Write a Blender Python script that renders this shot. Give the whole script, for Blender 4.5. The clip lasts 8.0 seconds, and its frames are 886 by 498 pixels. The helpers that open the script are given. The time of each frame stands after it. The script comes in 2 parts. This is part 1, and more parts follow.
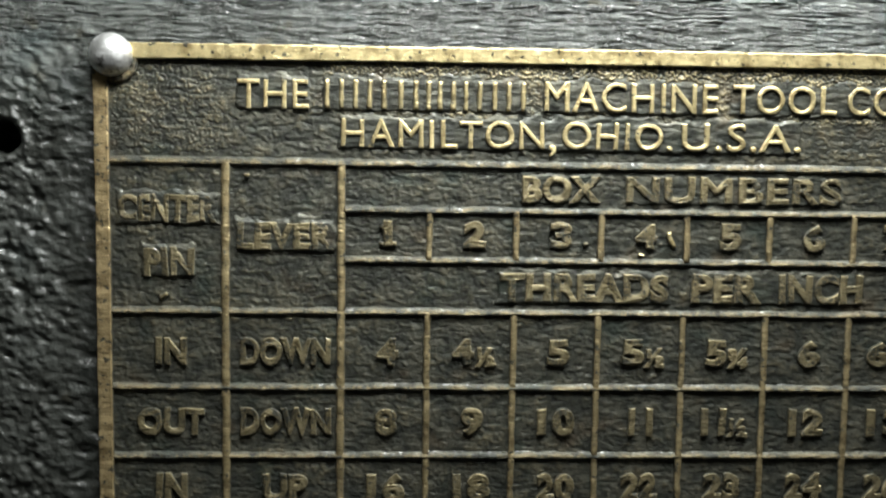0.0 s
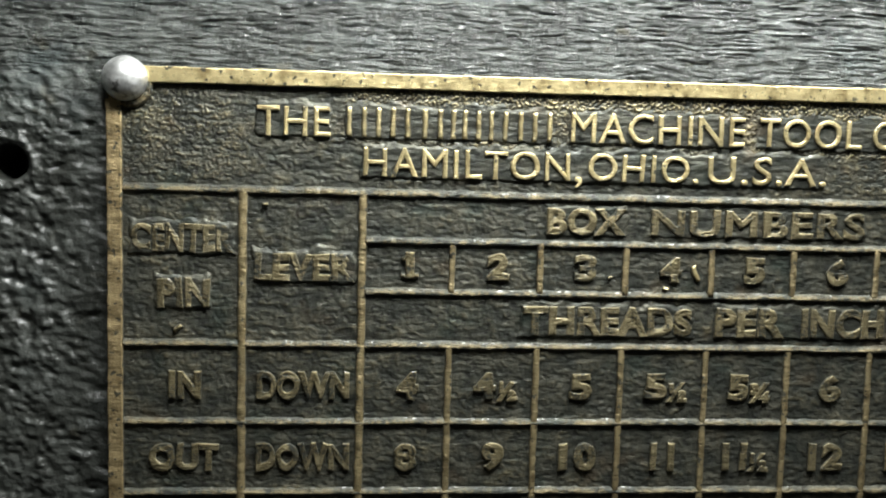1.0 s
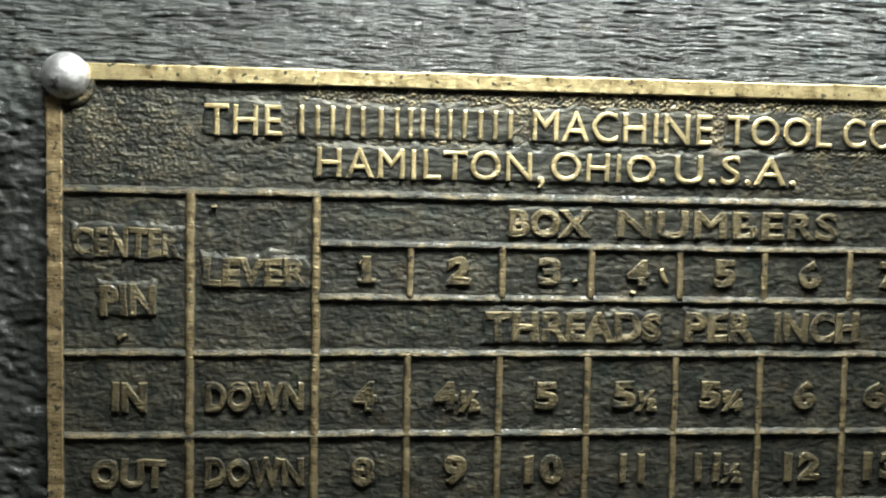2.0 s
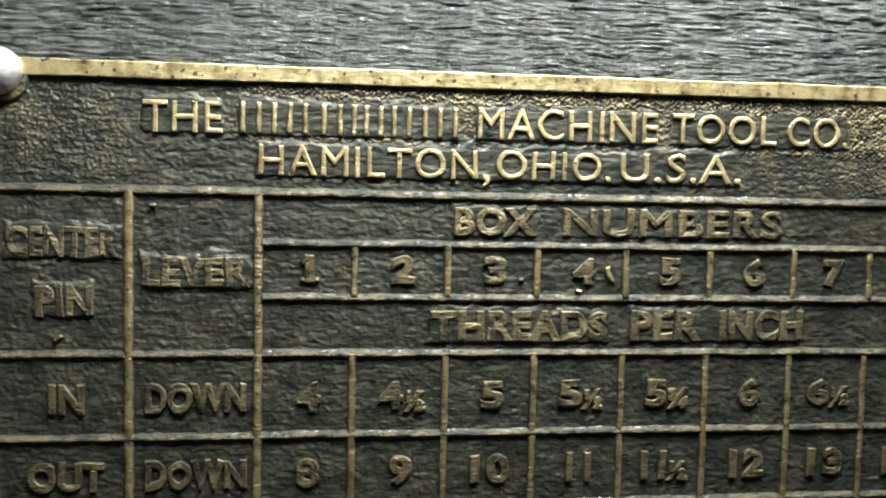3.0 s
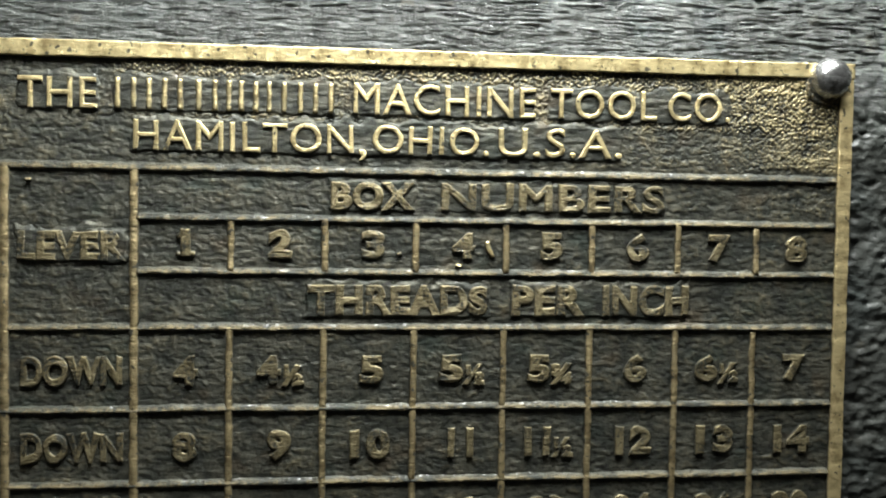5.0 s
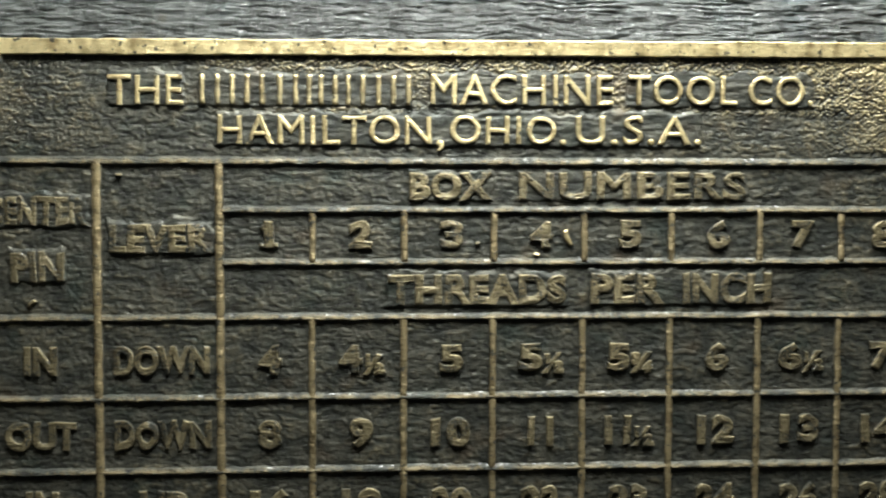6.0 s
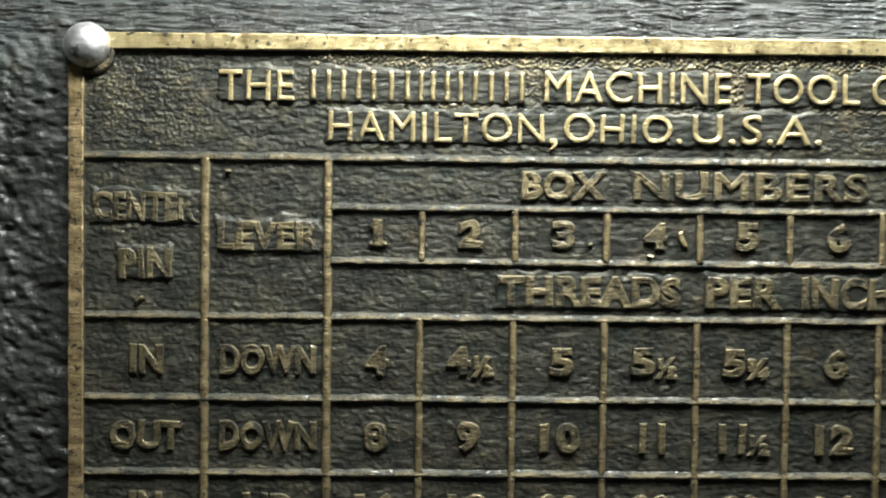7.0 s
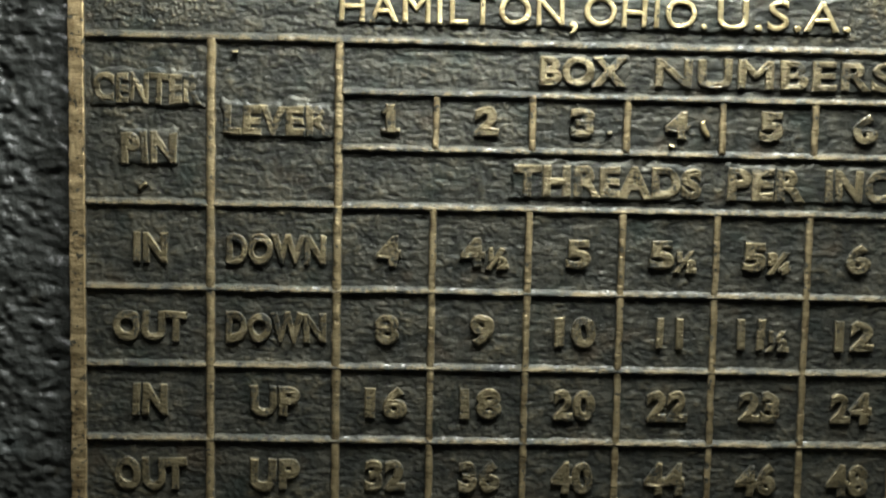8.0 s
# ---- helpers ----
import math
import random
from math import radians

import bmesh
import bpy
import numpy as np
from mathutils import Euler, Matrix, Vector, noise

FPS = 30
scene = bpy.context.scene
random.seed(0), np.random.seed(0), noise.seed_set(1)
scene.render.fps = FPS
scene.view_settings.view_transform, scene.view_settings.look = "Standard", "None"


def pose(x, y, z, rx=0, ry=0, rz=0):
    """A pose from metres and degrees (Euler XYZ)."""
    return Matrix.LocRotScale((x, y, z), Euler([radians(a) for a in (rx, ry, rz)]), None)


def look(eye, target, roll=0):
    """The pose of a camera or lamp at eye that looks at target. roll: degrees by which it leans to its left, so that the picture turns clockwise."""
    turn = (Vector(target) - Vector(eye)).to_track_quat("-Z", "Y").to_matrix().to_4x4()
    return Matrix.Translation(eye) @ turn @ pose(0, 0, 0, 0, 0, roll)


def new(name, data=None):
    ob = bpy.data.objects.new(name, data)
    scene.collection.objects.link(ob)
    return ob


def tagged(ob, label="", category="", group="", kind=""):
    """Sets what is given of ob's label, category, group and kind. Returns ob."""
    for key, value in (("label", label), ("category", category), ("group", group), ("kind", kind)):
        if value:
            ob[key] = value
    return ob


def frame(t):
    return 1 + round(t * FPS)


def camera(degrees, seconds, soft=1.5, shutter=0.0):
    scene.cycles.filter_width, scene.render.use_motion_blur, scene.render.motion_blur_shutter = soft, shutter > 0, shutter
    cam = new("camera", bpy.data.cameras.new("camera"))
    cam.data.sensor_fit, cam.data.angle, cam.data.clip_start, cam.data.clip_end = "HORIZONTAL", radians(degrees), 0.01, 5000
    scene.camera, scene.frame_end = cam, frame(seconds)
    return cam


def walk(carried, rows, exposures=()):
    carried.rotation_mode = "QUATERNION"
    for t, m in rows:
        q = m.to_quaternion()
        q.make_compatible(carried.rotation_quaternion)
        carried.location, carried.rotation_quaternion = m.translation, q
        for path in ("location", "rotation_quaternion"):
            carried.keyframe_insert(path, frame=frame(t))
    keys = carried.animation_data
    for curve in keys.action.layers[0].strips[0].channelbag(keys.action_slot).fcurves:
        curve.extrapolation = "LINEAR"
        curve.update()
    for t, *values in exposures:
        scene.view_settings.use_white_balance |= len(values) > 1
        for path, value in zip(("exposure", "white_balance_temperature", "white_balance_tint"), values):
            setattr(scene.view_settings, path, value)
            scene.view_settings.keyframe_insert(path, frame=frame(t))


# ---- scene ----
# The maker's plate of an old lathe, seen from a hand's width.
# Plate coordinates are millimetres: x to the right, z up, y away from the camera;
# their origin lies on the plate at LIFT above the workshop floor.
LIFT = 1.1
MM = 0.001

cam = camera(53.72, 8.0, soft=1.95, shutter=0.5)

# seconds, place in plate millimetres, yaw, pitch and roll in degrees
PATH = [
    (0.0, 8.30, -114.96, 17.39, -2.530, -4.425, 0.811),
    (0.5, 5.77, -113.59, 23.37, -2.045, -5.494, 0.337),
    (1.0, 1.13, -111.59, 22.15, -4.701, -4.857, 1.516),
    (1.5, 3.96, -109.24, 24.86, -4.561, -6.299, 1.285),
    (1.7, 3.92, -107.83, 18.88, -5.349, -3.064, 1.209),
    (2.8, 9.70, -107.40, 19.84, -5.921, -3.536, 1.015),
    (3.0, 8.24, -106.92, 20.00, -7.541, -3.680, 1.168),
    (3.5, 14.70, -108.35, 18.57, -6.819, -2.975, 0.379),
    (4.0, 18.02, -107.70, 18.95, -7.630, -3.148, 0.431),
    (4.2, 21.16, -107.61, 15.96, -7.149, -1.970, 0.476),
    (5.3, 26.47, -110.61, 13.22, -5.961, -2.071, 0.935),
    (5.5, 27.23, -110.74, 12.55, -5.063, -1.556, 0.728),
    (6.0, 22.91, -110.26, 13.29, -2.631, -2.424, 0.039),
    (6.5, 16.70, -109.58, 11.81, -2.159, -1.671, 0.431),
    (7.0, 12.65, -107.71, 11.30, -0.822, -1.459, 0.666),
    (7.5, 10.30, -104.93, 7.71, -1.101, -3.655, 0.874),
    (8.0, 9.86, -104.77, 2.10, -1.537, -3.845, 1.155),
]


def cam_pose(x, y, z, yaw, pitch, roll):
    place = pose(x * MM, y * MM, LIFT + z * MM, 0, 0, yaw)
    return place @ pose(0, 0, 0, 90 + pitch) @ pose(0, 0, 0, 0, 0, roll)


walk(cam, [(row[0], cam_pose(*row[1:])) for row in PATH])

# ---- light ----
world = bpy.data.worlds.new("workshop_air")
scene.world = world
world.use_nodes = True
world.node_tree.nodes["Background"].inputs[0].default_value = (0.9, 0.95, 0.95, 1)
world.node_tree.nodes["Background"].inputs[1].default_value = 0.03
scene.view_settings.exposure = 0.0


def area_lamp(name, eye, target, wide, high, watts, colour):
    data = bpy.data.lights.new(name, "AREA")
    data.shape, data.size, data.size_y = "RECTANGLE", wide, high
    data.energy, data.color = watts, colour
    ob = new(name, data)
    ob.matrix_world = look(eye, target)
    return ob


# the work lamp whose reflection the rivets show, and an added, unseen fill lamp
area_lamp("work_lamp", (0.050, -0.046, LIFT + 0.122), (0.032, 0, LIFT + 0.01), 0.15, 0.032, 0.93, (0.955, 0.985, 0.965))
area_lamp("fill_lamp", (0.6, -0.7, 2.5), (0.0, -0.1, 1.0), 1.0, 0.2, 5.5, (0.93, 0.98, 0.94))


# ---- materials ----
class Graph:
    """A node material under construction."""

    def __init__(self, name):
        self.mat = bpy.data.materials.new(name)
        self.mat.use_nodes = True
        self.tree = self.mat.node_tree
        self.bsdf = self.tree.nodes["Principled BSDF"]
        self.coord = self.node("ShaderNodeTexCoord").outputs["Object"]

    def node(self, kind):
        return self.tree.nodes.new(kind)

    def link(self, a, b):
        self.tree.links.new(a, b)

    def put(self, socket, value):
        if hasattr(value, "is_output"):
            self.link(value, socket)
        else:
            socket.default_value = value

    def stretch(self, sx, sy, sz):
        n = self.node("ShaderNodeMapping")
        n.inputs["Scale"].default_value = (sx, sy, sz)
        self.link(self.coord, n.inputs["Vector"])
        return n.outputs[0]

    def noise(self, scale, detail=4.0, rough=0.6, vector=None):
        n = self.node("ShaderNodeTexNoise")
        n.inputs["Scale"].default_value, n.inputs["Detail"].default_value, n.inputs["Roughness"].default_value = scale, detail, rough
        self.link(vector or self.coord, n.inputs["Vector"])
        return n.outputs["Fac"]

    def span(self, value, a, b, c=0.0, d=1.0):
        n = self.node("ShaderNodeMapRange")
        n.interpolation_type = "SMOOTHSTEP"
        for i, v in enumerate((value, a, b, c, d)):
            self.put(n.inputs[i], v)
        return n.outputs[0]

    def maths(self, op, a, b):
        n = self.node("ShaderNodeMath")
        n.operation = op
        self.put(n.inputs[0], a), self.put(n.inputs[1], b)
        return n.outputs[0]

    def mix(self, fac, a, b):
        n = self.node("ShaderNodeMix")
        n.data_type = "RGBA"
        self.put(n.inputs[0], fac)
        for s, v in ((n.inputs[6], a), (n.inputs[7], b)):
            self.put(s, (*v, 1) if isinstance(v, tuple) else v)
        return n.outputs[2]

    def depth(self):
        n = self.node("ShaderNodeSeparateXYZ")
        self.link(self.coord, n.inputs[0])
        return n.outputs["Y"]

    def height(self):
        n = self.node("ShaderNodeSeparateXYZ")
        self.link(self.coord, n.inputs[0])
        return n.outputs["Z"]

    def bump(self, height, strength, distance, below=None):
        n = self.node("ShaderNodeBump")
        n.inputs["Distance"].default_value = distance
        self.put(n.inputs["Strength"], strength)
        self.link(height, n.inputs["Height"])
        if below:
            self.link(below, n.inputs["Normal"])
        return n.outputs[0]

    def finish(self, colour, rough, metal, normal=None):
        self.put(self.bsdf.inputs["Base Color"], colour)
        self.put(self.bsdf.inputs["Roughness"], rough)
        self.put(self.bsdf.inputs["Metallic"], metal)
        if normal:
            self.link(normal, self.bsdf.inputs["Normal"])
        return self.mat


def cast_brass(name, crest, bare, shine, grit=0.35, speck=1.0, dull=0.0, warm=0.96, pits=0.0, grey=0.0, oil=0.8):
    """Brass with a dark oily patina, rubbed bare from the height crest (mm) upwards; bare: how much, shine: how bright,
    pits: how many small dark holes, grey: how far the bare metal has dulled."""
    g = Graph(name)
    fine, coarse = g.noise(2600, 5, 0.65), g.noise(330, 4, 0.6)
    wear = g.span(g.depth(), (crest + 0.35) * MM, (crest - 0.1) * MM)
    blotch = g.span(g.maths("ADD", g.maths("MULTIPLY", fine, 0.5), g.maths("MULTIPLY", coarse, 0.5)), 0.62 - 0.35 * bare, 0.75 - 0.35 * bare)
    rubbed = g.maths("MULTIPLY", wear, blotch)
    patina = g.mix(g.span(coarse, 0.35, 0.68), (0.037, 0.040, 0.033), (0.086, 0.084, 0.064))
    patina = g.mix(g.span(fine, 0.54, 0.70, 0, 0.7), patina, (0.026, 0.026, 0.025))
    skin = g.noise(2100, 4, 0.6, g.stretch(0.42, 1, 1.25))
    patina = g.mix(g.span(skin, 0.48, 0.34, 0, 0.8), patina, (0.013, 0.013, 0.012))
    tone = lambda r, gr, b: tuple(c * (1 - grey) + grey * gr for c in (r * warm, gr, b))
    brass = g.mix(g.span(coarse, 0.28, 0.55, 1 - speck, 1), tone(0.34 * shine, 0.25 * shine, 0.115 * shine), tone(0.71 * shine, 0.575 * shine, 0.30 * shine))
    brass = g.mix(g.span(g.noise(620, 3, 0.6), 0.55, 0.70, 0, 0.55), brass, tone(0.30 * shine, 0.20 * shine, 0.085 * shine))
    if pits:
        holes = g.span(g.noise(1150, 2, 0.5), 0.72 - 0.10 * pits, 0.76 - 0.10 * pits)
        rubbed = g.maths("MULTIPLY", rubbed, g.maths("SUBTRACT", 1.0, g.maths("MULTIPLY", holes, 0.9)))
    rough = g.span(fine, 0.3, 0.7, 0.28 + dull, 0.44 + dull)
    stain = g.noise(150, 3, 0.6)
    patina = g.mix(g.span(stain, 0.55, 0.72, 0, 0.6), patina, (0.030, 0.042, 0.034))
    patina = g.mix(g.span(stain, 0.42, 0.28, 0, 0.6), patina, (0.075, 0.058, 0.036))
    sparkle = g.bump(g.noise(5200, 3, 0.6), 0.9 * grit, 0.00014)
    normal = g.bump(skin, grit, 0.00030, g.bump(coarse, 0.5 * grit, 0.0006, sparkle))
    # oil that stands in small beads and films
    g.put(g.bsdf.inputs["Coat Weight"], g.span(g.noise(2300, 3, 0.6), 0.54, 0.64, 0.0, oil))
    g.bsdf.inputs["Coat Roughness"].default_value = 0.14
    return g.finish(g.mix(rubbed, patina, brass), rough, g.span(rubbed, 0, 1, 0.62, 0.76), normal)


def machine_paint():
    g = Graph("old_machine_paint")
    streak = g.noise(1500, 5, 0.68, g.stretch(0.20, 1, 1.3))
    lumps, fine = g.noise(190, 4, 0.6), g.noise(1900, 4, 0.65)
    colour = g.mix(g.span(lumps, 0.35, 0.65), (0.032, 0.036, 0.032), (0.080, 0.088, 0.080))
    colour = g.mix(g.span(fine, 0.5, 0.72, 0, 0.6), colour, (0.018, 0.017, 0.016))
    colour = g.mix(g.span(g.noise(90, 3, 0.5), 0.55, 0.75, 0, 0.5), colour, (0.062, 0.082, 0.082))
    colour = g.mix(g.span(g.noise(260, 3, 0.6), 0.62, 0.74, 0, 0.5), colour, (0.070, 0.060, 0.034))
    # streak hollows darkened and crests given a highlight in the colour, for contrast
    colour = g.mix(g.span(streak, 0.46, 0.33, 0, 0.75), colour, (0.010, 0.010, 0.009))
    colour = g.mix(g.span(streak, 0.56, 0.70, 0, 0.75), colour, (0.17, 0.18, 0.17))
    # colour mixed towards near black below the upper band of the face
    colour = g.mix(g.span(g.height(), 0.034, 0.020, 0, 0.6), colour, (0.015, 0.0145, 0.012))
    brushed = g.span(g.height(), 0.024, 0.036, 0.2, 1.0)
    normal = g.bump(streak, brushed, 0.0007, g.bump(g.noise(650, 4, 0.6), 0.5, 0.0008))
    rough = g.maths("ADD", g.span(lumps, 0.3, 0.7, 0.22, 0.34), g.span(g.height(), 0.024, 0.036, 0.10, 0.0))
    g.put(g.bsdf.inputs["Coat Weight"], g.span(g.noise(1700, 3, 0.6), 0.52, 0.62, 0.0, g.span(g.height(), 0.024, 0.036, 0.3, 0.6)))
    g.bsdf.inputs["Coat Roughness"].default_value = 0.12
    return g.finish(colour, rough, 0.0, normal)


def worn_steel(name, dark, light, smoothest, roughest):
    """Hammered steel between two greys, scratched and a little pitted."""
    g = Graph(name)
    fine, blots = g.noise(1400, 4, 0.6), g.noise(520, 4, 0.65)
    scratch = g.noise(900, 3, 0.6, g.stretch(0.25, 1, 1.6))
    colour = g.mix(g.span(fine, 0.35, 0.65), (dark, dark, dark * 0.98), (light, light, light * 0.98))
    colour = g.mix(g.span(blots, 0.60, 0.70, 0, 0.8), colour, (0.10, 0.095, 0.085))
    return g.finish(colour, g.span(scratch, 0.3, 0.7, smoothest, roughest), 0.95, g.bump(scratch, 0.35, 0.0001, g.bump(blots, 0.4, 0.00012)))


def plain(name, a, b, scale, rough):
    g = Graph(name)
    n = g.noise(scale, 5, 0.6)
    return g.finish(g.mix(g.span(n, 0.35, 0.65), a, b), rough, 0.0, g.bump(n, 0.2, 0.004))


FIELD = cast_brass("patinated_cast_brass", 0.18, 0.72, 0.74, 0.5, 1.0, 0.10, 0.98)
PAD = cast_brass("dark_word_pad", -0.08, 0.5, 0.5, 0.5, 1.0, 0.10, 0.96)
RAIL = cast_brass("rubbed_brass_border", 0.05, 1.05, 1.12, 0.28, 1.0, -0.02, 0.98, 0.9)
SIDE = cast_brass("stained_brass_border", 0.02, 0.80, 0.56, 0.5, 1.0, 0.06, 1.06, 1.2)
BARE_SIDE = cast_brass("bare_brass_border", 0.04, 1.0, 0.98, 0.35, 1.0, 0.0, 1.0, 0.7)
RIB = cast_brass("dull_brass_ribs", 0.10, 0.56, 0.27, 0.9, 1.0, 0.14, 1.02, 1.1, 0.05)
UPRIGHT = cast_brass("rubbed_brass_ribs", 0.12, 0.85, 0.43, 0.6, 1.0, 0.12, 1.02, 0.9)
BRIGHT = cast_brass("rubbed_brass_letters", 0.0, 1.15, 1.05, 0.4, 0.9, 0.0, 0.98, 0.8)
DULL = cast_brass("dull_brass_letters", 0.08, 0.66, 0.32, 0.6, 1.0, 0.06, 0.98, 0.6, 0.05)
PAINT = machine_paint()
STEEL = worn_steel("worn_steel", 0.56, 0.80, 0.40, 0.55)
POLISHED = worn_steel("polished_steel", 0.36, 0.60, 0.20, 0.30)
CONCRETE = plain("workshop_concrete", (0.16, 0.155, 0.145), (0.24, 0.235, 0.22), 6, 0.85)
PLASTER = plain("workshop_plaster", (0.34, 0.34, 0.31), (0.42, 0.415, 0.38), 3, 0.9)


# ---- building helpers ----
def part(name, mesh, material, parent=None, label=""):
    """Links a bmesh or a mesh as one object under a thing."""
    if isinstance(mesh, bmesh.types.BMesh):
        data = bpy.data.meshes.new(name)
        bmesh.ops.recalc_face_normals(mesh, faces=mesh.faces)
        mesh.to_mesh(data)
        mesh.free()
        mesh = data
    mesh.name = name
    mesh.materials.clear()
    mesh.materials.append(material)
    ob = new(name, mesh)
    ob.parent = parent
    return tagged(ob, label)


def smooth(mesh):
    mesh.polygons.foreach_set("use_smooth", [True] * len(mesh.polygons))
    return mesh


TABLES = [np.random.RandomState(s).rand(256, 256) for s in range(12)]


def grain(x, z, wide, high, seed):
    """Smooth value noise in 0..1 whose cells are wide by high millimetres."""
    table = TABLES[seed]
    u, v = np.asarray(x) / wide + 1000.0, np.asarray(z) / high + 1000.0
    i, j = np.floor(u).astype(int), np.floor(v).astype(int)
    a, b = u - i, v - j
    a, b = a * a * (3 - 2 * a), b * b * (3 - 2 * b)
    t = lambda p, q: table[p % 256, q % 256]
    low = t(i, j) * (1 - a) + t(i + 1, j) * a
    top = t(i, j + 1) * (1 - a) + t(i + 1, j + 1) * a
    return low * (1 - b) + top * b


def dots(x, z, size, seed):
    """Raised dots, 0..1, one in each cell of a jittered grid of that size."""
    u, v = x / size + 500.0, z / size + 500.0
    i, j = np.floor(u).astype(int), np.floor(v).astype(int)
    near = np.full(u.shape, 9.0)
    for p in (-1, 0, 1):
        for q in (-1, 0, 1):
            jx, jz = TABLES[seed][(i + p) % 256, (j + q) % 256], TABLES[seed + 1][(i + p) % 256, (j + q) % 256]
            near = np.minimum(near, np.hypot(i + p + 0.15 + 0.7 * jx - u, j + q + 0.15 + 0.7 * jz - v) * (0.8 + 0.6 * jx))
    return ease(near, 0.62, 0.1)


def ease(v, a, b):
    w = np.clip((v - a) / (b - a), 0, 1)
    return w * w * (3 - 2 * w)


def sheet(name, gx, gz, gy):
    """A mesh from arrays of x, z and depth in millimetres, all of one shape."""
    rows, cols = gx.shape
    co = np.stack([gx, gy, gz], -1).reshape(-1, 3) * MM
    k = np.arange(rows * cols).reshape(rows, cols)
    quads = np.stack([k[:-1, :-1], k[:-1, 1:], k[1:, 1:], k[1:, :-1]], -1).reshape(-1, 4)
    mesh = bpy.data.meshes.new(name)
    mesh.from_pydata(co.tolist(), [], quads.tolist())
    return smooth(mesh)


def box(bm, x0, x1, y0, y1, z0, z1, bevel=0.0):
    made = bmesh.ops.create_cube(bm, size=1.0, matrix=Matrix.LocRotScale(((x0 + x1) / 2, (y0 + y1) / 2, (z0 + z1) / 2), None, (x1 - x0, y1 - y0, z1 - z0)))
    if bevel:
        edges = list({e for v in made["verts"] for e in v.link_edges})
        bmesh.ops.bevel(bm, geom=edges, offset=bevel, segments=3, affect="EDGES", profile=0.5)
    return bm


# ---- the workshop round the machine ----
def slab(name, label, *size, material):
    return tagged(part(name, box(bmesh.new(), *size), material), label, name.split("_")[0], kind="structure")


slab("floor", "grey concrete workshop floor", -1.6, 1.7, -1.8, 0.9, -0.12, 0.0, material=CONCRETE)
slab("wall_back", "plain plastered workshop wall", -1.6, 1.7, 0.9, 1.02, 0.0, 2.6, material=PLASTER)
slab("wall_front", "plain plastered workshop wall", -1.6, 1.7, -1.92, -1.8, 0.0, 2.6, material=PLASTER)
slab("wall_left", "plain plastered workshop wall", -1.72, -1.6, -1.8, 0.9, 0.0, 2.6, material=PLASTER)
slab("wall_right", "plain plastered workshop wall", 1.7, 1.82, -1.8, 0.9, 0.0, 2.6, material=PLASTER)
slab("ceiling", "plain plastered workshop ceiling", -1.6, 1.7, -1.8, 0.9, 2.6, 2.72, material=PLASTER)

# ---- the machine ----
FACE = 1.6   # depth of the machine's face behind the crests of the plate's ribs
X0, X1, Z0, Z1 = -62.0, 118.0, -52.0, 66.0
HOLE = (-44.1, 22.3, 2.35)


def face_depth(x, z):
    """Rough brushed paint over a casting; coarser and pitted to the sides of the plate."""
    beside = np.clip(ease(-x, 27, 36) + ease(x, 88, 96), 0, 1) * (1 - 0.6 * ease(z, 28, 40))
    above = ease(z, 30, 37)
    y = 0.30 * (grain(x, z, 17, 14, 0) - 0.5)
    y = y + (0.18 + 0.12 * beside) * (grain(x, z, 3.4, 2.1, 1) - 0.5)
    # long fissures that run along the upper face, as in weathered wood
    wave = z + 0.9 * (grain(x, z, 9, 4, 10) - 0.5) + 0.2 * (grain(x, z, 2.6, 1.4, 11) - 0.5)
    for wide, high, deep, seed in ((6.0, 0.56, 0.14, 2), (3.6, 0.38, 0.18, 3), (1.8, 0.27, 0.15, 7)):
        crack = 1 - np.abs(2 * grain(x + 3 * seed, wave, wide, high, seed) - 1)
        y = y + above * deep * (crack ** 2.5 - 0.3)
    y = y + 0.04 * (grain(x + 0.25 * z, z, 2.6, 0.46, 2) - 0.5)
    y = y + (0.10 + 0.34 * beside) * (grain(x + 0.5 * z, z - 0.3 * x, 1.25, 0.95, 4) - 0.5) + 0.30 * beside * (grain(x - 0.3 * z, z + 0.4 * x, 0.75, 0.5, 9) - 0.5)
    pits = (1 - 0.7 * above) * ease(grain(x, z, 1.9, 1.3, 5), 0.74 - 0.08 * beside, 0.97) * ease(grain(x, z, 11, 9, 6), 0.45 - 0.25 * beside, 0.7)
    return FACE + y + 0.45 * pits


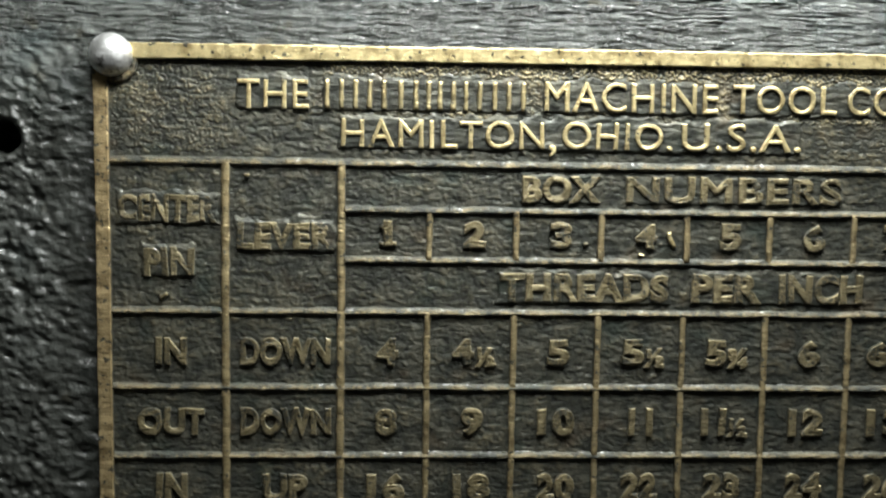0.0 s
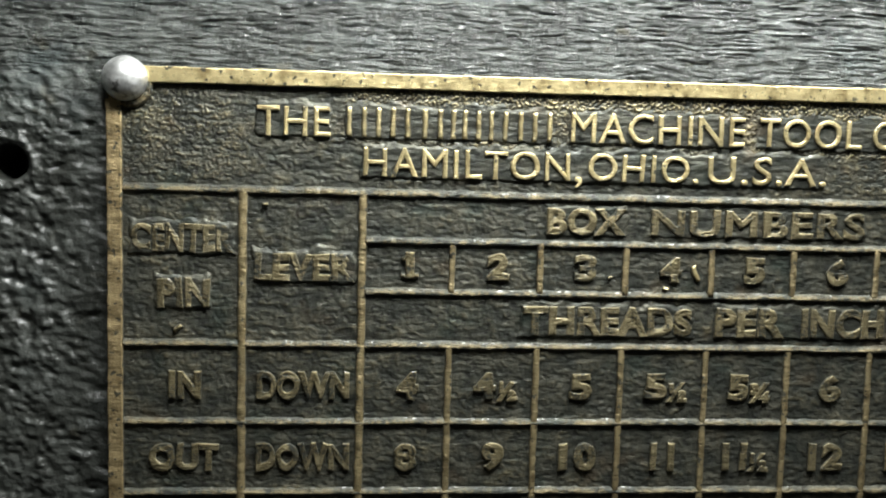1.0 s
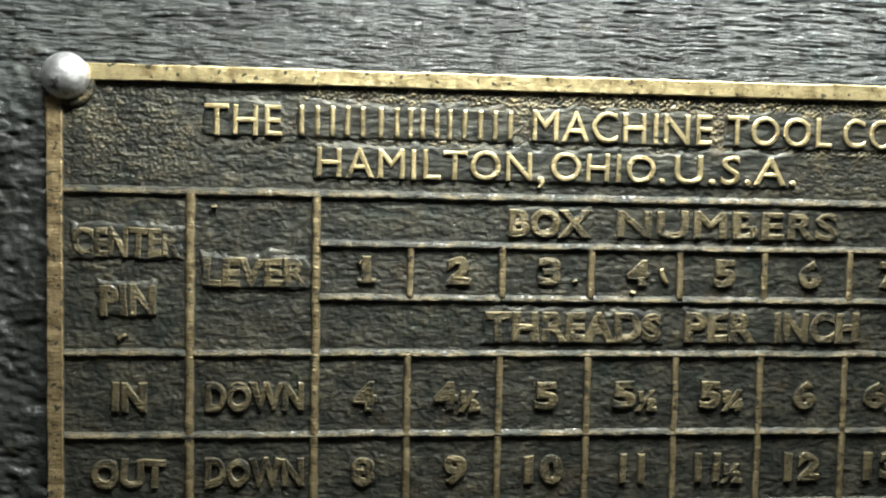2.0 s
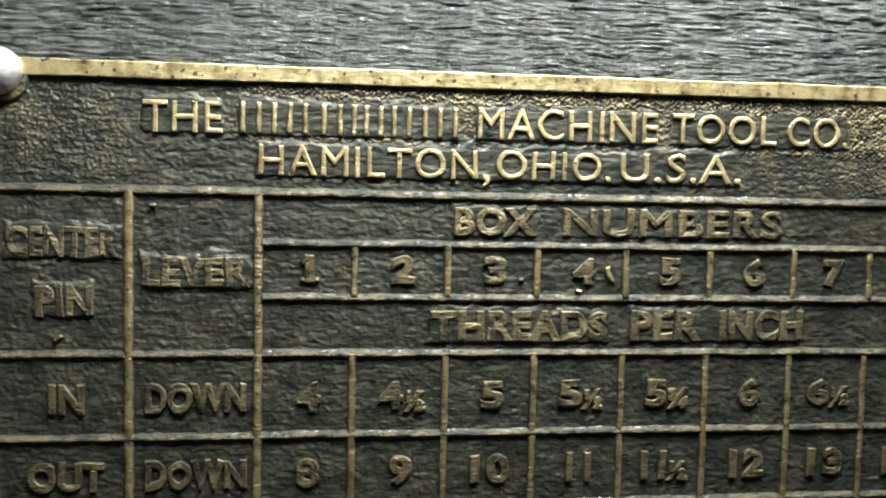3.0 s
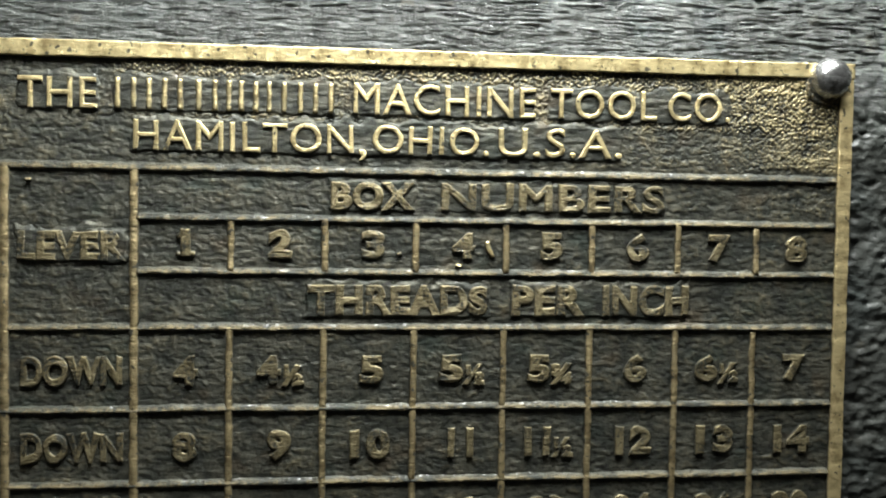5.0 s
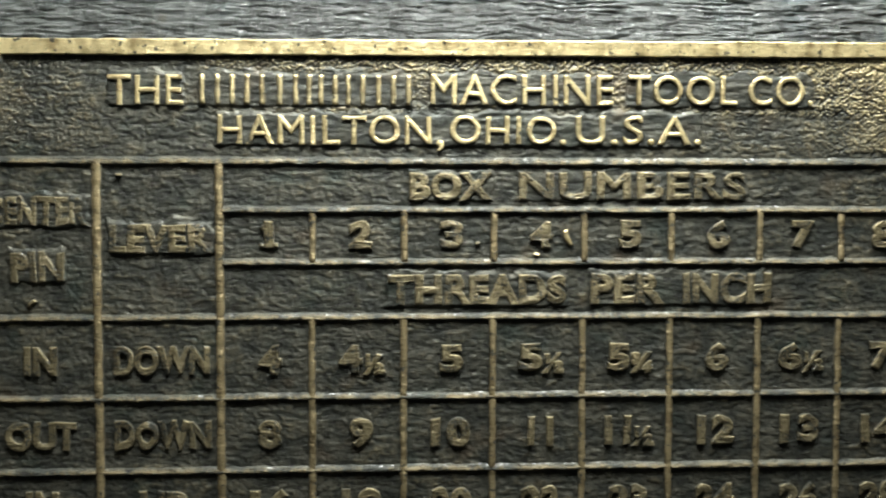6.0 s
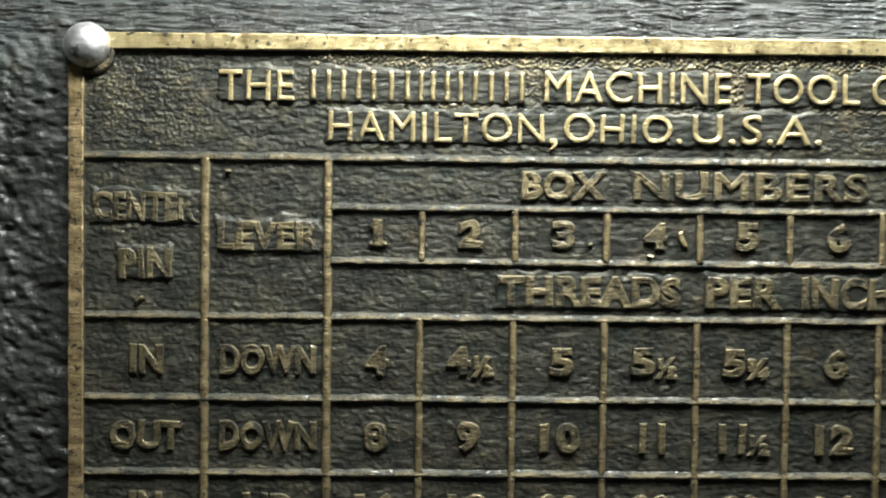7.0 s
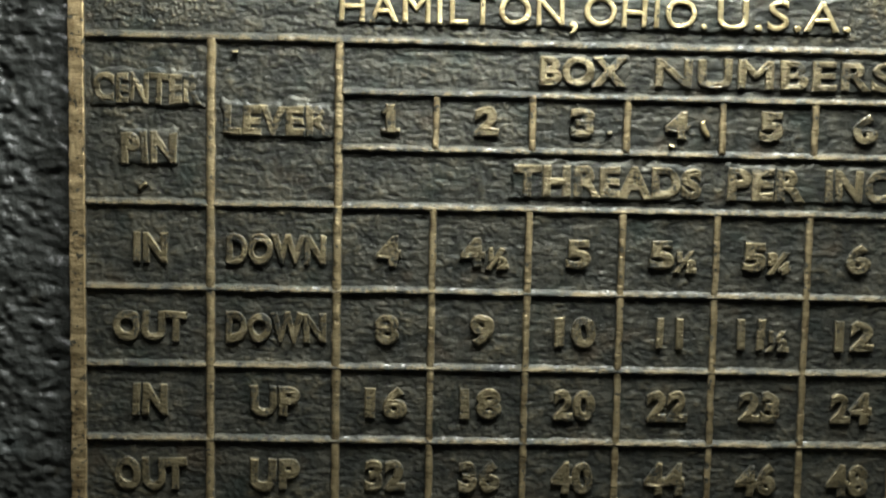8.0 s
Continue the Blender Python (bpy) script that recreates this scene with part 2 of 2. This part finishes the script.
def machine_housing():
    thing = new("machine_housing")
    thing.location = (0, 0, 0)
    gx, gz = np.meshgrid(np.concatenate([np.arange(X0, -49.0, 0.32), np.arange(-49.0, -39.0, 0.14), np.arange(-39.0, X1 + 0.1, 0.32)]),
                         np.concatenate([np.arange(Z0, 17.0, 0.22), np.arange(17.0, 28.0, 0.14), np.arange(28.0, 33.0, 0.22), np.arange(33.0, Z1 + 0.1, 0.115)]))
    gy = face_depth(gx, gz)
    edge = np.minimum.reduce([gx - gx.min(), gx.max() - gx, gz - gz.min(), gz.max() - gz])
    gy = FACE + (gy - FACE) * ease(edge, 0, 6)
    away = np.hypot(gx - HOLE[0], (gz - HOLE[1])) + 0.3 * (grain(gx, gz, 2.4, 2.4, 7) - 0.5)
    gy = gy - 0.42 * ease(away, HOLE[2] + 1.7, HOLE[2] + 0.8) + 0.6 * ease(away, HOLE[2] + 0.8, HOLE[2]) + 11.0 * ease(away, HOLE[2] + 0.1, HOLE[2] - 0.35)
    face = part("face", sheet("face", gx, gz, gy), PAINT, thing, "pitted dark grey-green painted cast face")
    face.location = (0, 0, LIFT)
    x0, x1, z0, z1 = (v * MM for v in (gx.min(), gx.max(), gz.min(), gz.max()))
    near, z0, z1 = FACE * MM, z0 + LIFT, z1 + LIFT
    bm = box(bmesh.new(), -0.42, 0.52, near, near + 0.012, 0.0, z0)
    box(bm, -0.42, 0.52, near, near + 0.012, z1, 1.36)
    box(bm, -0.42, x0, near, near + 0.012, z0, z1)
    box(bm, x1, 0.52, near, near + 0.012, z0, z1)
    box(bm, -0.42, 0.52, near + 0.014, 0.46, 0.0, 1.36)
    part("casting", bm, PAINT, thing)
    return tagged(thing, "old lathe headstock casting in dark chipped grey-green paint", "machine")


machine_housing()

# ---- the plate ----
LEFT, RIGHT, BOTTOM = -31.75, 92.35, -39.6
COLS = [-15.1, 0.0, 11.45, 22.98, 34.35, 45.92, 57.19, 68.71, 79.38]
R_TITLE, R_BOX, R_NUMBER, R_HEAD = 19.64, 13.57, 6.95, 0.0
R_ROWS = [-10.15, -19.47, -28.53]
FIELD_DEPTH = 0.53


def top_at(x):
    return 34.69 + 0.004 * x


plate = new("nameplate")
plate.location = (0, 0, LIFT)
tagged(plate, "cast brass thread chart plate with dark patina, riveted to the lathe", "nameplate")


def backing():
    """The sunken field of the plate, with the stippled, streaky skin of a casting."""
    n = int((RIGHT - LEFT) / 0.135)
    fine_from = (20.5 - BOTTOM) / (34.7 - BOTTOM)
    u, v = np.meshgrid(np.linspace(0, 1, n), np.concatenate([np.linspace(0, fine_from, 360)[:-1], np.linspace(fine_from, 1, 130)]))
    x = LEFT + 0.1 + u * (RIGHT - LEFT - 0.2)
    z = BOTTOM + 0.1 + v * (top_at(x) - 0.2 - BOTTOM)
    band = ease(z, 20.0, 21.5)
    stipple = band * np.clip(0.7 * ease(-x, 13, 18) + 0.4 * ease(x, 58, 66) + 0.5 * ease(x, 70, 84) + 1.2 * ease(z, 30.6, 31.4) * ease(x, -8, 8) + 0.8 * ease(z, 25.2, 25.8) * ease(x, -8, 2), 0, 1.6)
    stipple = stipple + 0.5 * (1 - band) * ease(x, 74, 84) * ease(z, 13.5, 15)
    y = FIELD_DEPTH + 0.10 * (grain(x, z, 5, 3.5, 0) - 0.5)
    along, across = 0.64 * x - 0.77 * z, 0.77 * x + 0.64 * z
    wave = z + 0.5 * (grain(x, z, 5, 2.5, 10) - 0.5)
    y = y + 0.08 * (grain(x, wave, 1.7, 0.44, 1) - 0.5) + 0.08 * (grain(x, wave, 0.85, 0.36, 2) - 0.5) + 0.10 * (grain(along, across, 0.50, 0.34, 8) - 0.5)
    corner = ease(x + 0.7 * (z - 27) + 5 * (grain(x, z, 3, 2, 6) - 0.5), 71, 84) * band
    y = y - 0.11 * corner
    y = y - (0.01 + 0.13 * stipple) * dots(0.62 * along, across, 0.31, 3)
    rim = (u == 0) | (u == 1) | (v == 0) | (v == 1)
    y = np.where(rim, FACE - 0.05, y)
    return part("backing", sheet("backing", x, z, y), FIELD, plate, "dark patinated sunken field")


backing()

FLAT = [(-1.0, 0.0), (-0.985, 0.80), (-0.94, 0.95), (-0.88, 1.0), (-0.80, 1.0), (0.0, 1.0), (0.80, 1.0), (0.88, 1.0), (0.94, 0.95), (0.985, 0.80), (1.0, 0.0)]
SLOPED = [(-1.0, 0.0), (-0.92, 0.45), (-0.80, 0.82), (-0.62, 0.98), (-0.40, 1.0), (-0.08, 0.92), (0.28, 0.72), (0.64, 0.46), (1.0, 0.10)]
BLUNT = [(-1.0, 0.0), (-0.92, 0.42), (-0.80, 0.82), (-0.60, 0.98), (0.0, 1.0), (0.60, 0.98), (0.80, 0.82), (0.92, 0.42), (1.0, 0.0)]
ROUND = [(-1.0, 0.0), (-0.86, 0.38), (-0.66, 0.76), (-0.36, 0.96), (0.0, 1.0), (0.36, 0.96), (0.66, 0.76), (0.86, 0.38), (1.0, 0.0)]


def bar(name, a, b, width, low, high, profile, material, rough, seed, label="", base=None):
    """A raised bar from a to b (x, z in mm) between the depths low and high, with worn, uneven edges."""
    ax, az = a
    bx, bz = b
    length = math.hypot(bx - ax, bz - az)
    dx, dz = (bx - ax) / length, (bz - az) / length
    steps = max(4, int(length / 0.35))
    rng = np.random.RandomState(seed)
    s = np.linspace(0, length, steps + 1)
    key = rng.rand() * 900
    wander = 0.6 * rough * (grain(s + key, 0 * s, 4.5, 1, 0) - 0.5) + 0.3 * rough * (grain(s + key, 0 * s, 0.8, 1, 1) - 0.5)
    swell = 1 + 1.1 * rough * (grain(s + key, 3 + 0 * s, 1.3, 1, 2) - 0.5)
    tall = 1 - 0.7 * rough * ease(grain(s + key, 5 + 0 * s, 1.0, 1, 3), 0.45, 1.0)
    k = len(profile)
    co, faces = [], []
    for i in range(steps + 1):
        for j, (p, h) in enumerate(profile):
            nick = rough * 0.6 * (TABLES[4][(i + int(key)) % 256, j] - 0.5)
            off = 0.5 * width * p * swell[i] + wander[i] + nick * (h < 0.99)
            up = h * tall[i] * (1 + 0.3 * rough * (TABLES[5][(i + int(key)) % 256, j] - 0.5))
            co.append(((ax + dx * s[i] - dz * off) * MM, (low + (high - low) * up) * MM, (az + dz * s[i] + dx * off) * MM))
    for i in range(steps):
        for j in range(k - 1):
            p = i * k + j
            faces.append((p, p + 1, p + k + 1, p + k))
    faces.append(tuple(range(k)))
    faces.append(tuple(range(steps * k, steps * k + k)))
    mesh = bpy.data.meshes.new(name)
    mesh.from_pydata(co, [], faces)
    smooth(mesh)
    bm = bmesh.new()
    bm.from_mesh(mesh)
    bpy.data.meshes.remove(mesh)
    return part(name, bm, material, base or plate, label)


DEEP = FIELD_DEPTH + 0.22
# outer border
bar("border", (LEFT, top_at(LEFT) - 1.02), (RIGHT, top_at(RIGHT) - 1.02), 2.04, FACE - 0.1, -0.16, FLAT, RAIL, 0.08, 1, "rubbed golden brass border")
bar("border", (LEFT + 0.95, top_at(LEFT) - 1.9), (LEFT + 0.95, BOTTOM), 1.9, FACE - 0.1, -0.12, FLAT, SIDE, 0.09, 2, "stained brown brass border")
bar("border", (RIGHT - 0.95, top_at(RIGHT) - 1.9), (RIGHT - 0.95, BOTTOM), 1.9, FACE - 0.1, -0.12, FLAT, BARE_SIDE, 0.09, 3, "rubbed golden brass border")
bar("border", (LEFT + 1.9, BOTTOM + 1.0), (RIGHT - 1.9, BOTTOM + 1.0), 1.9, FACE - 0.1, -0.12, FLAT, SIDE, 0.09, 4, "stained brown brass border")
# ribs across
IN_L, IN_R = LEFT + 1.7, RIGHT - 1.7
for k, (x0, z) in enumerate([(IN_L, R_TITLE), (0.3, R_BOX), (0.3, R_NUMBER), (IN_L, R_HEAD)] + [(IN_L, z) for z in R_ROWS]):
    bar("rib", (x0, z + 0.08), (IN_R, z + 0.08), 1.3 if k == 0 else 1.15, DEEP, 0.08, SLOPED, RIB, 0.17, 20 + k)
# ribs upright
FOOT = BOTTOM + 1.7
for k, x in enumerate(COLS):
    if k < 2:
        bar("rib", (x, R_TITLE - 0.2), (x, FOOT), 1.2, DEEP, 0.10, BLUNT, UPRIGHT, 0.17, 40 + k)
    else:
        bar("rib", (x + 0.15, R_BOX), (x + 0.15, R_NUMBER), 1.0, DEEP, 0.12, BLUNT, UPRIGHT, 0.17, 50 + k)
        bar("rib", (x, R_HEAD), (x, FOOT), 1.0, DEEP, 0.12, BLUNT, UPRIGHT, 0.17, 60 + k)


# ---- raised writing ----
def pad(x0, x1, z0, z1, seed, depth=0.30):
    """The low slab on which a word was set when the plate was cast, with soft uneven edges."""
    n, m = int((x1 - x0 + 1.6) / 0.17), int((z1 - z0 + 1.6) / 0.17)
    x, z = np.meshgrid(np.linspace(x0 - 0.8, x1 + 0.8, n), np.linspace(z0 - 0.8, z1 + 0.8, m))
    shift = 37.0 * seed
    inside = np.minimum.reduce([0.5 * (x - x0), 0.5 * (x1 - x), z - z0, 0.35 * (z1 - z)]) + 0.4 * (grain(x + shift, z, 1.7, 1.3, 4) - 0.5) + 0.2 * (grain(x + shift, z, 0.6, 0.6, 5) - 0.5)
    top = depth + 0.12 * (grain(x + shift, z, 2.2, 0.42, 1) - 0.5) + 0.08 * (grain(x + shift, z, 0.9, 0.34, 2) - 0.5)
    y = FIELD_DEPTH + 0.3 + (top - FIELD_DEPTH - 0.3) * ease(inside, -0.25, 0.25)
    return part("word_pad", sheet("word_pad", x, z, y), PAD, plate)


def clusters(co, faces):
    """Groups the faces of a word by letter: pieces that overlap across the word belong to one letter."""
    root = list(range(len(co)))

    def find(v):
        while root[v] != v:
            root[v] = root[root[v]]
            v = root[v]
        return v

    for f in faces:
        for v in f[1:]:
            root[find(v)] = find(f[0])
    pieces = {}
    for f in faces:
        pieces.setdefault(find(f[0]), []).append(f)
    spans = sorted((min(co[v][0] for f in fs for v in f), max(co[v][0] for f in fs for v in f), key) for key, fs in pieces.items())
    made, reach = [], -1e9
    for a, b, key in spans:
        if made and min(b, reach) - a > 0.3 * (b - a):
            made[-1] += pieces[key]
            reach = max(reach, b)
        else:
            made.append(list(pieces[key]))
            reach = b
    return made


def lettering(text, x0, x1, z0, z1, material, weight=0.0, seed=0, name="letter", worn=0.0, base=None, label=""):
    """One raised word fitted into a box on the plate (mm), each letter a part, with sloping, slightly uneven sides."""
    curve = bpy.data.curves.new(name, "FONT")
    curve.body, curve.size, curve.extrude = text, 5.0, 0.30
    curve.bevel_depth, curve.bevel_resolution = (0.22, 2) if material is DULL else (0.18, 2)
    curve.offset, curve.resolution_u, curve.space_character = weight, 5, 1.08
    ob = bpy.data.objects.new(name, curve)
    scene.collection.objects.link(ob)
    mesh = bpy.data.meshes.new_from_object(ob.evaluated_get(bpy.context.evaluated_depsgraph_get()))
    bpy.data.objects.remove(ob)
    bpy.data.curves.remove(curve)
    bm = bmesh.new()
    bm.from_mesh(mesh)
    bmesh.ops.remove_doubles(bm, verts=bm.verts, dist=0.001)
    bpy.data.meshes.remove(mesh)
    bm.verts.index_update()
    co = np.array([v.co[:] for v in bm.verts])
    faces = [[v.index for v in f.verts] for f in bm.faces]
    bm.free()
    lo, hi = co.min(0), co.max(0)
    u, v, h = ((co - lo) / (hi - lo)).T
    x, z = x0 + u * (x1 - x0), z0 + v * (z1 - z0)
    shift = 60.0 * seed
    warp = (0.30 if material is DULL else 0.20) + worn
    x, z = x + warp * (grain(x + shift, z, 1.2, 1.2, 6) - 0.5), z + warp * (grain(x + shift, z, 1.2, 1.2, 7) - 0.5)
    top = (0.20 + 0.5 * worn if material is DULL else 0.16) * grain(x + shift, z, 1.3, 1.3, 8) ** 1.3 - (0.0 if material is DULL else 0.08)
    y = DEEP + (top - DEEP) * h
    full = np.stack([x, y, z], -1) * MM
    for group in clusters(co, faces):
        used = sorted({v for f in group for v in f})
        index = {v: k for k, v in enumerate(used)}
        data = bpy.data.meshes.new(name)
        data.from_pydata(full[used].tolist(), [], [[index[v] for v in f] for f in group])
        part(name, data, material, base or plate, label)


def name_bars(x0, x1, z0, z1, widths, material, seed, base):
    """A maker's name that is not spelled out: plain raised upright bars of the size of its letters."""
    unit = (x1 - x0) / (sum(widths) + 0.42 * (len(widths) - 1))
    x = x0
    for k, w in enumerate(widths):
        wide = w * unit
        for p in ((0.5,) if w < 0.5 else (0.14, 0.86)):
            bar("letter_bar", (x + p * wide, z0 + 0.1), (x + p * wide, z1 - 0.1), 0.95, DEEP, 0.02, ROUND, material, 0.2, seed + 2 * k + int(p > 0.5), GOLD, base)
        x += wide + 0.42 * unit


GOLD = "rubbed golden brass letter"
LETTER_WIDTHS = (1.0, 1.0, 1.2, 0.3, 0.8, 0.9, 1.1, 1.0)
PADS = [pad(*box_mm, k, 0.40 if k in (5, 6) else 0.25 if k > 8 else 0.30) for k, box_mm in enumerate([
        (-13.8, -4.0, 26.35, 30.9), (-2.6, 24.4, 26.35, 31.0), (26.1, 49.9, 26.45, 31.1), (51.1, 75.7, 26.5, 31.1), (-0.4, 61.2, 21.45, 26.0),
        (23.4, 34.6, 14.55, 18.9), (37.3, 67.1, 14.55, 18.9), (20.6, 44.1, 1.25, 6.0), (46.6, 70.7, 1.25, 6.0),
        (-29.2, -15.9, 11.3, 16.0), (-26.0, -18.9, 4.4, 8.9), (-13.9, -0.6, 7.85, 12.3)])]
name_bars(-2.3, 24.0, 26.55, 30.45, LETTER_WIDTHS, BRIGHT, 300, PADS[1])
for k, (text, x0, x1, z0, z1) in enumerate([
        ("THE", -13.5, -4.3, 26.5, 30.2), ("MACHINE", 26.4, 49.6, 26.7, 30.6), ("TOOL", 51.4, 65.5, 26.8, 30.6), ("CO.", 67.0, 75.4, 26.85, 30.6)]):
    lettering(text, x0, x1, z0, z1, BRIGHT, -0.12, k, base=PADS[(0, 2, 3, 3)[k]], label=GOLD)
# the town of the foundry
for k, (text, x0, x1, z0, z1) in enumerate([
        ("HAMILTON", -0.1, 26.5, 21.65, 25.35), (",", 27.1, 28.1, 20.9, 22.4), ("OHIO.", 28.9, 43.6, 21.8, 25.4), ("U.S.A.", 44.8, 60.9, 21.8, 25.5)]):
    lettering(text, x0, x1, z0, z1, BRIGHT, -0.12, 10 + k, base=PADS[4], label=GOLD)
for k, (text, x0, x1, z0, z1) in enumerate([
        ("BOX", 23.7, 34.3, 14.75, 18.3), ("NUMBERS", 37.6, 66.8, 14.8, 18.4),
        ("THREADS", 20.95, 43.8, 1.45, 5.4), ("PER", 46.9, 56.5, 1.5, 5.5), ("INCH", 58.75, 70.4, 1.45, 5.5),
        ("CENTER", -28.8, -16.2, 11.6, 15.3), ("PIN", -25.7, -19.2, 4.6, 8.3), ("LEVER", -13.6, -0.95, 8.1, 11.7)]):
    lettering(text, x0, x1, z0, z1, DULL, -0.04 if "M" in text else 0.08, 20 + k, worn=0.15 if x0 < -15 else 0.1 if x0 < 0 else 0.0, base=PADS[(5, 6, 7, 8, 8, 9, 10, 11)[k]])

BANDS = [(8.65, 12.2), (-7.2, -3.5), (-16.7, -12.95), (-25.75, -21.9), (-34.9, -30.9)]
for k, (pin, lever, band) in enumerate([("IN", "DOWN", BANDS[1]), ("OUT", "DOWN", BANDS[2]), ("IN", "UP", BANDS[3]), ("OUT", "UP", BANDS[4])]):
    half = 2.1 if pin == "IN" else 4.4
    lettering(pin, -22.3 - half, -22.3 + half, *band, DULL, 0.09, 30 + k)
    half = 6.0 if lever == "DOWN" else 3.0
    lettering(lever, -7.3 - half, -7.3 + half, *band, DULL, 0.09, 35 + k)
CHART = ["1 2 3 4 5 6 7 8", "4 4½ 5 5½ 5¾ 6 6½ 7", "8 9 10 11 11½ 12 13 14", "16 18 20 22 23 24 26 28", "32 36 40 44 46 48 52 56"]
ENDS = COLS[1:] + [IN_R]
HALVES = {1: 1.52, 2: 2.55}
for r, line in enumerate(CHART):
    low, high = BANDS[r]
    for c, text in enumerate(line.split()):
        middle = 0.5 * (ENDS[c] + ENDS[c + 1]) + (0.4 if c < 7 else 0.1)
        whole = text.rstrip("½¾")
        half = HALVES[len(whole)] * {"1": 0.40, "11": 0.68}.get(whole, 1.0)
        if whole == text:
            lettering(whole, middle - half, middle + half, low, high, DULL, 0.09, 40 + 8 * r + c, "numeral")
        else:
            # a whole number with a small fraction at its foot
            lettering(whole, middle - 1.4 - half, middle - 1.4 + half, low + 0.1, high, DULL, 0.09, 40 + 8 * r + c, "numeral")
            lettering(text[-1], middle - 1.35 + half, middle + 1.5 + half, low - 0.2, low + 2.5, DULL, 0.09, 90 + 8 * r + c, "fraction")


# the foot and the flag of the single figure 1
ONE = 0.5 * (ENDS[0] + ENDS[1]) + 0.4
bar("serif", (ONE - 1.15, 9.05), (ONE + 1.15, 9.05), 0.85, DEEP, 0.10, ROUND, DULL, 0.2, 71)
bar("serif", (ONE - 1.0, 11.1), (ONE, 11.9), 0.75, DEEP, 0.10, ROUND, DULL, 0.2, 72)


def burr(x, z, long, wide, lean, seed, material=None):
    """A small blob left by the casting."""
    dx, dz = math.cos(radians(lean)) * long / 2, math.sin(radians(lean)) * long / 2
    bar("casting_burr", (x - dx, z - dz), (x + dx, z + dz), wide, DEEP, -0.04, ROUND, material or DULL, 0.3, seed)


burr(43.9, 10.0, 2.1, 0.95, 112, 401, BRIGHT)
burr(32.4, 9.3, 0.6, 0.6, 20, 402)
burr(-23.1, 1.9, 1.2, 0.7, 40, 403)
burr(-12.3, 17.9, 0.7, 0.6, 0, 404)
burr(39.9, 7.9, 0.7, 0.55, 170, 405, BRIGHT)

# ---- rivets ----
def rivet(x, z, turn, material, label):
    """A domed drive rivet with a slightly flattened, hammered head and its shank."""
    outline = [(0.0, 0.0), (0.5, 0.03), (1.0, 0.14), (1.45, 0.34), (1.85, 0.64), (2.2, 1.02), (2.48, 1.46), (2.68, 1.92), (2.78, 2.30), (2.74, 2.50), (1.5, 2.56), (1.2, 2.6), (1.2, 4.7)]
    bm, rings, n = bmesh.new(), [], 40
    for r, y in outline:
        ring = []
        for k in range(n if r else 1):
            a = 2 * math.pi * k / n
            px, pz = r * math.cos(a), r * math.sin(a)
            dent = 0.16 * (float(grain(px + 20 * turn, pz, 1.7, 1.3, 9)) - 0.5) if y < 2.2 else 0
            ring.append(bm.verts.new((px * MM, (y + dent) * MM, pz * MM)))
        rings.append(ring)
    for a, b in zip(rings, rings[1:]):
        for k in range(n):
            j = (k + 1) % n
            bm.faces.new((a[0], b[k], b[j]) if len(a) == 1 else (a[k], b[k], b[j], a[j]))
    for f in bm.faces:
        f.smooth = True
    ob = part("rivet", bm, material)
    ob.matrix_world = pose(x * MM, -2.5 * MM, LIFT + z * MM)
    return tagged(ob, label, "rivet", "rivets of the plate")


def boss(x, z, radius):
    """The low round seat that the plate has under a rivet."""
    bm, rings, n = bmesh.new(), [], 32
    for k, (q, y) in enumerate([(1.0, DEEP), (0.98, 0.12), (0.90, -0.08), (0.5, -0.12)]):
        rings.append([bm.verts.new(((x + q * radius * math.cos(2 * math.pi * a / n)) * MM, y * MM, (z + q * radius * math.sin(2 * math.pi * a / n)) * MM)) for a in range(n)])
    for a, b in zip(rings, rings[1:]):
        for k in range(n):
            bm.faces.new((a[k], a[(k + 1) % n], b[(k + 1) % n], b[k]))
    bm.faces.new(rings[-1])
    return part("rivet_seat", bm, RIB, plate)


boss(-29.0, 32.3, 2.95)
boss(88.5, 32.3, 2.9)
rivet(-29.4, 32.9, 0, STEEL, "domed dull grey steel rivet in the corner of the brass plate")
rivet(88.9, 33.0, 1, POLISHED, "domed dark shiny steel rivet in the corner of the brass plate")
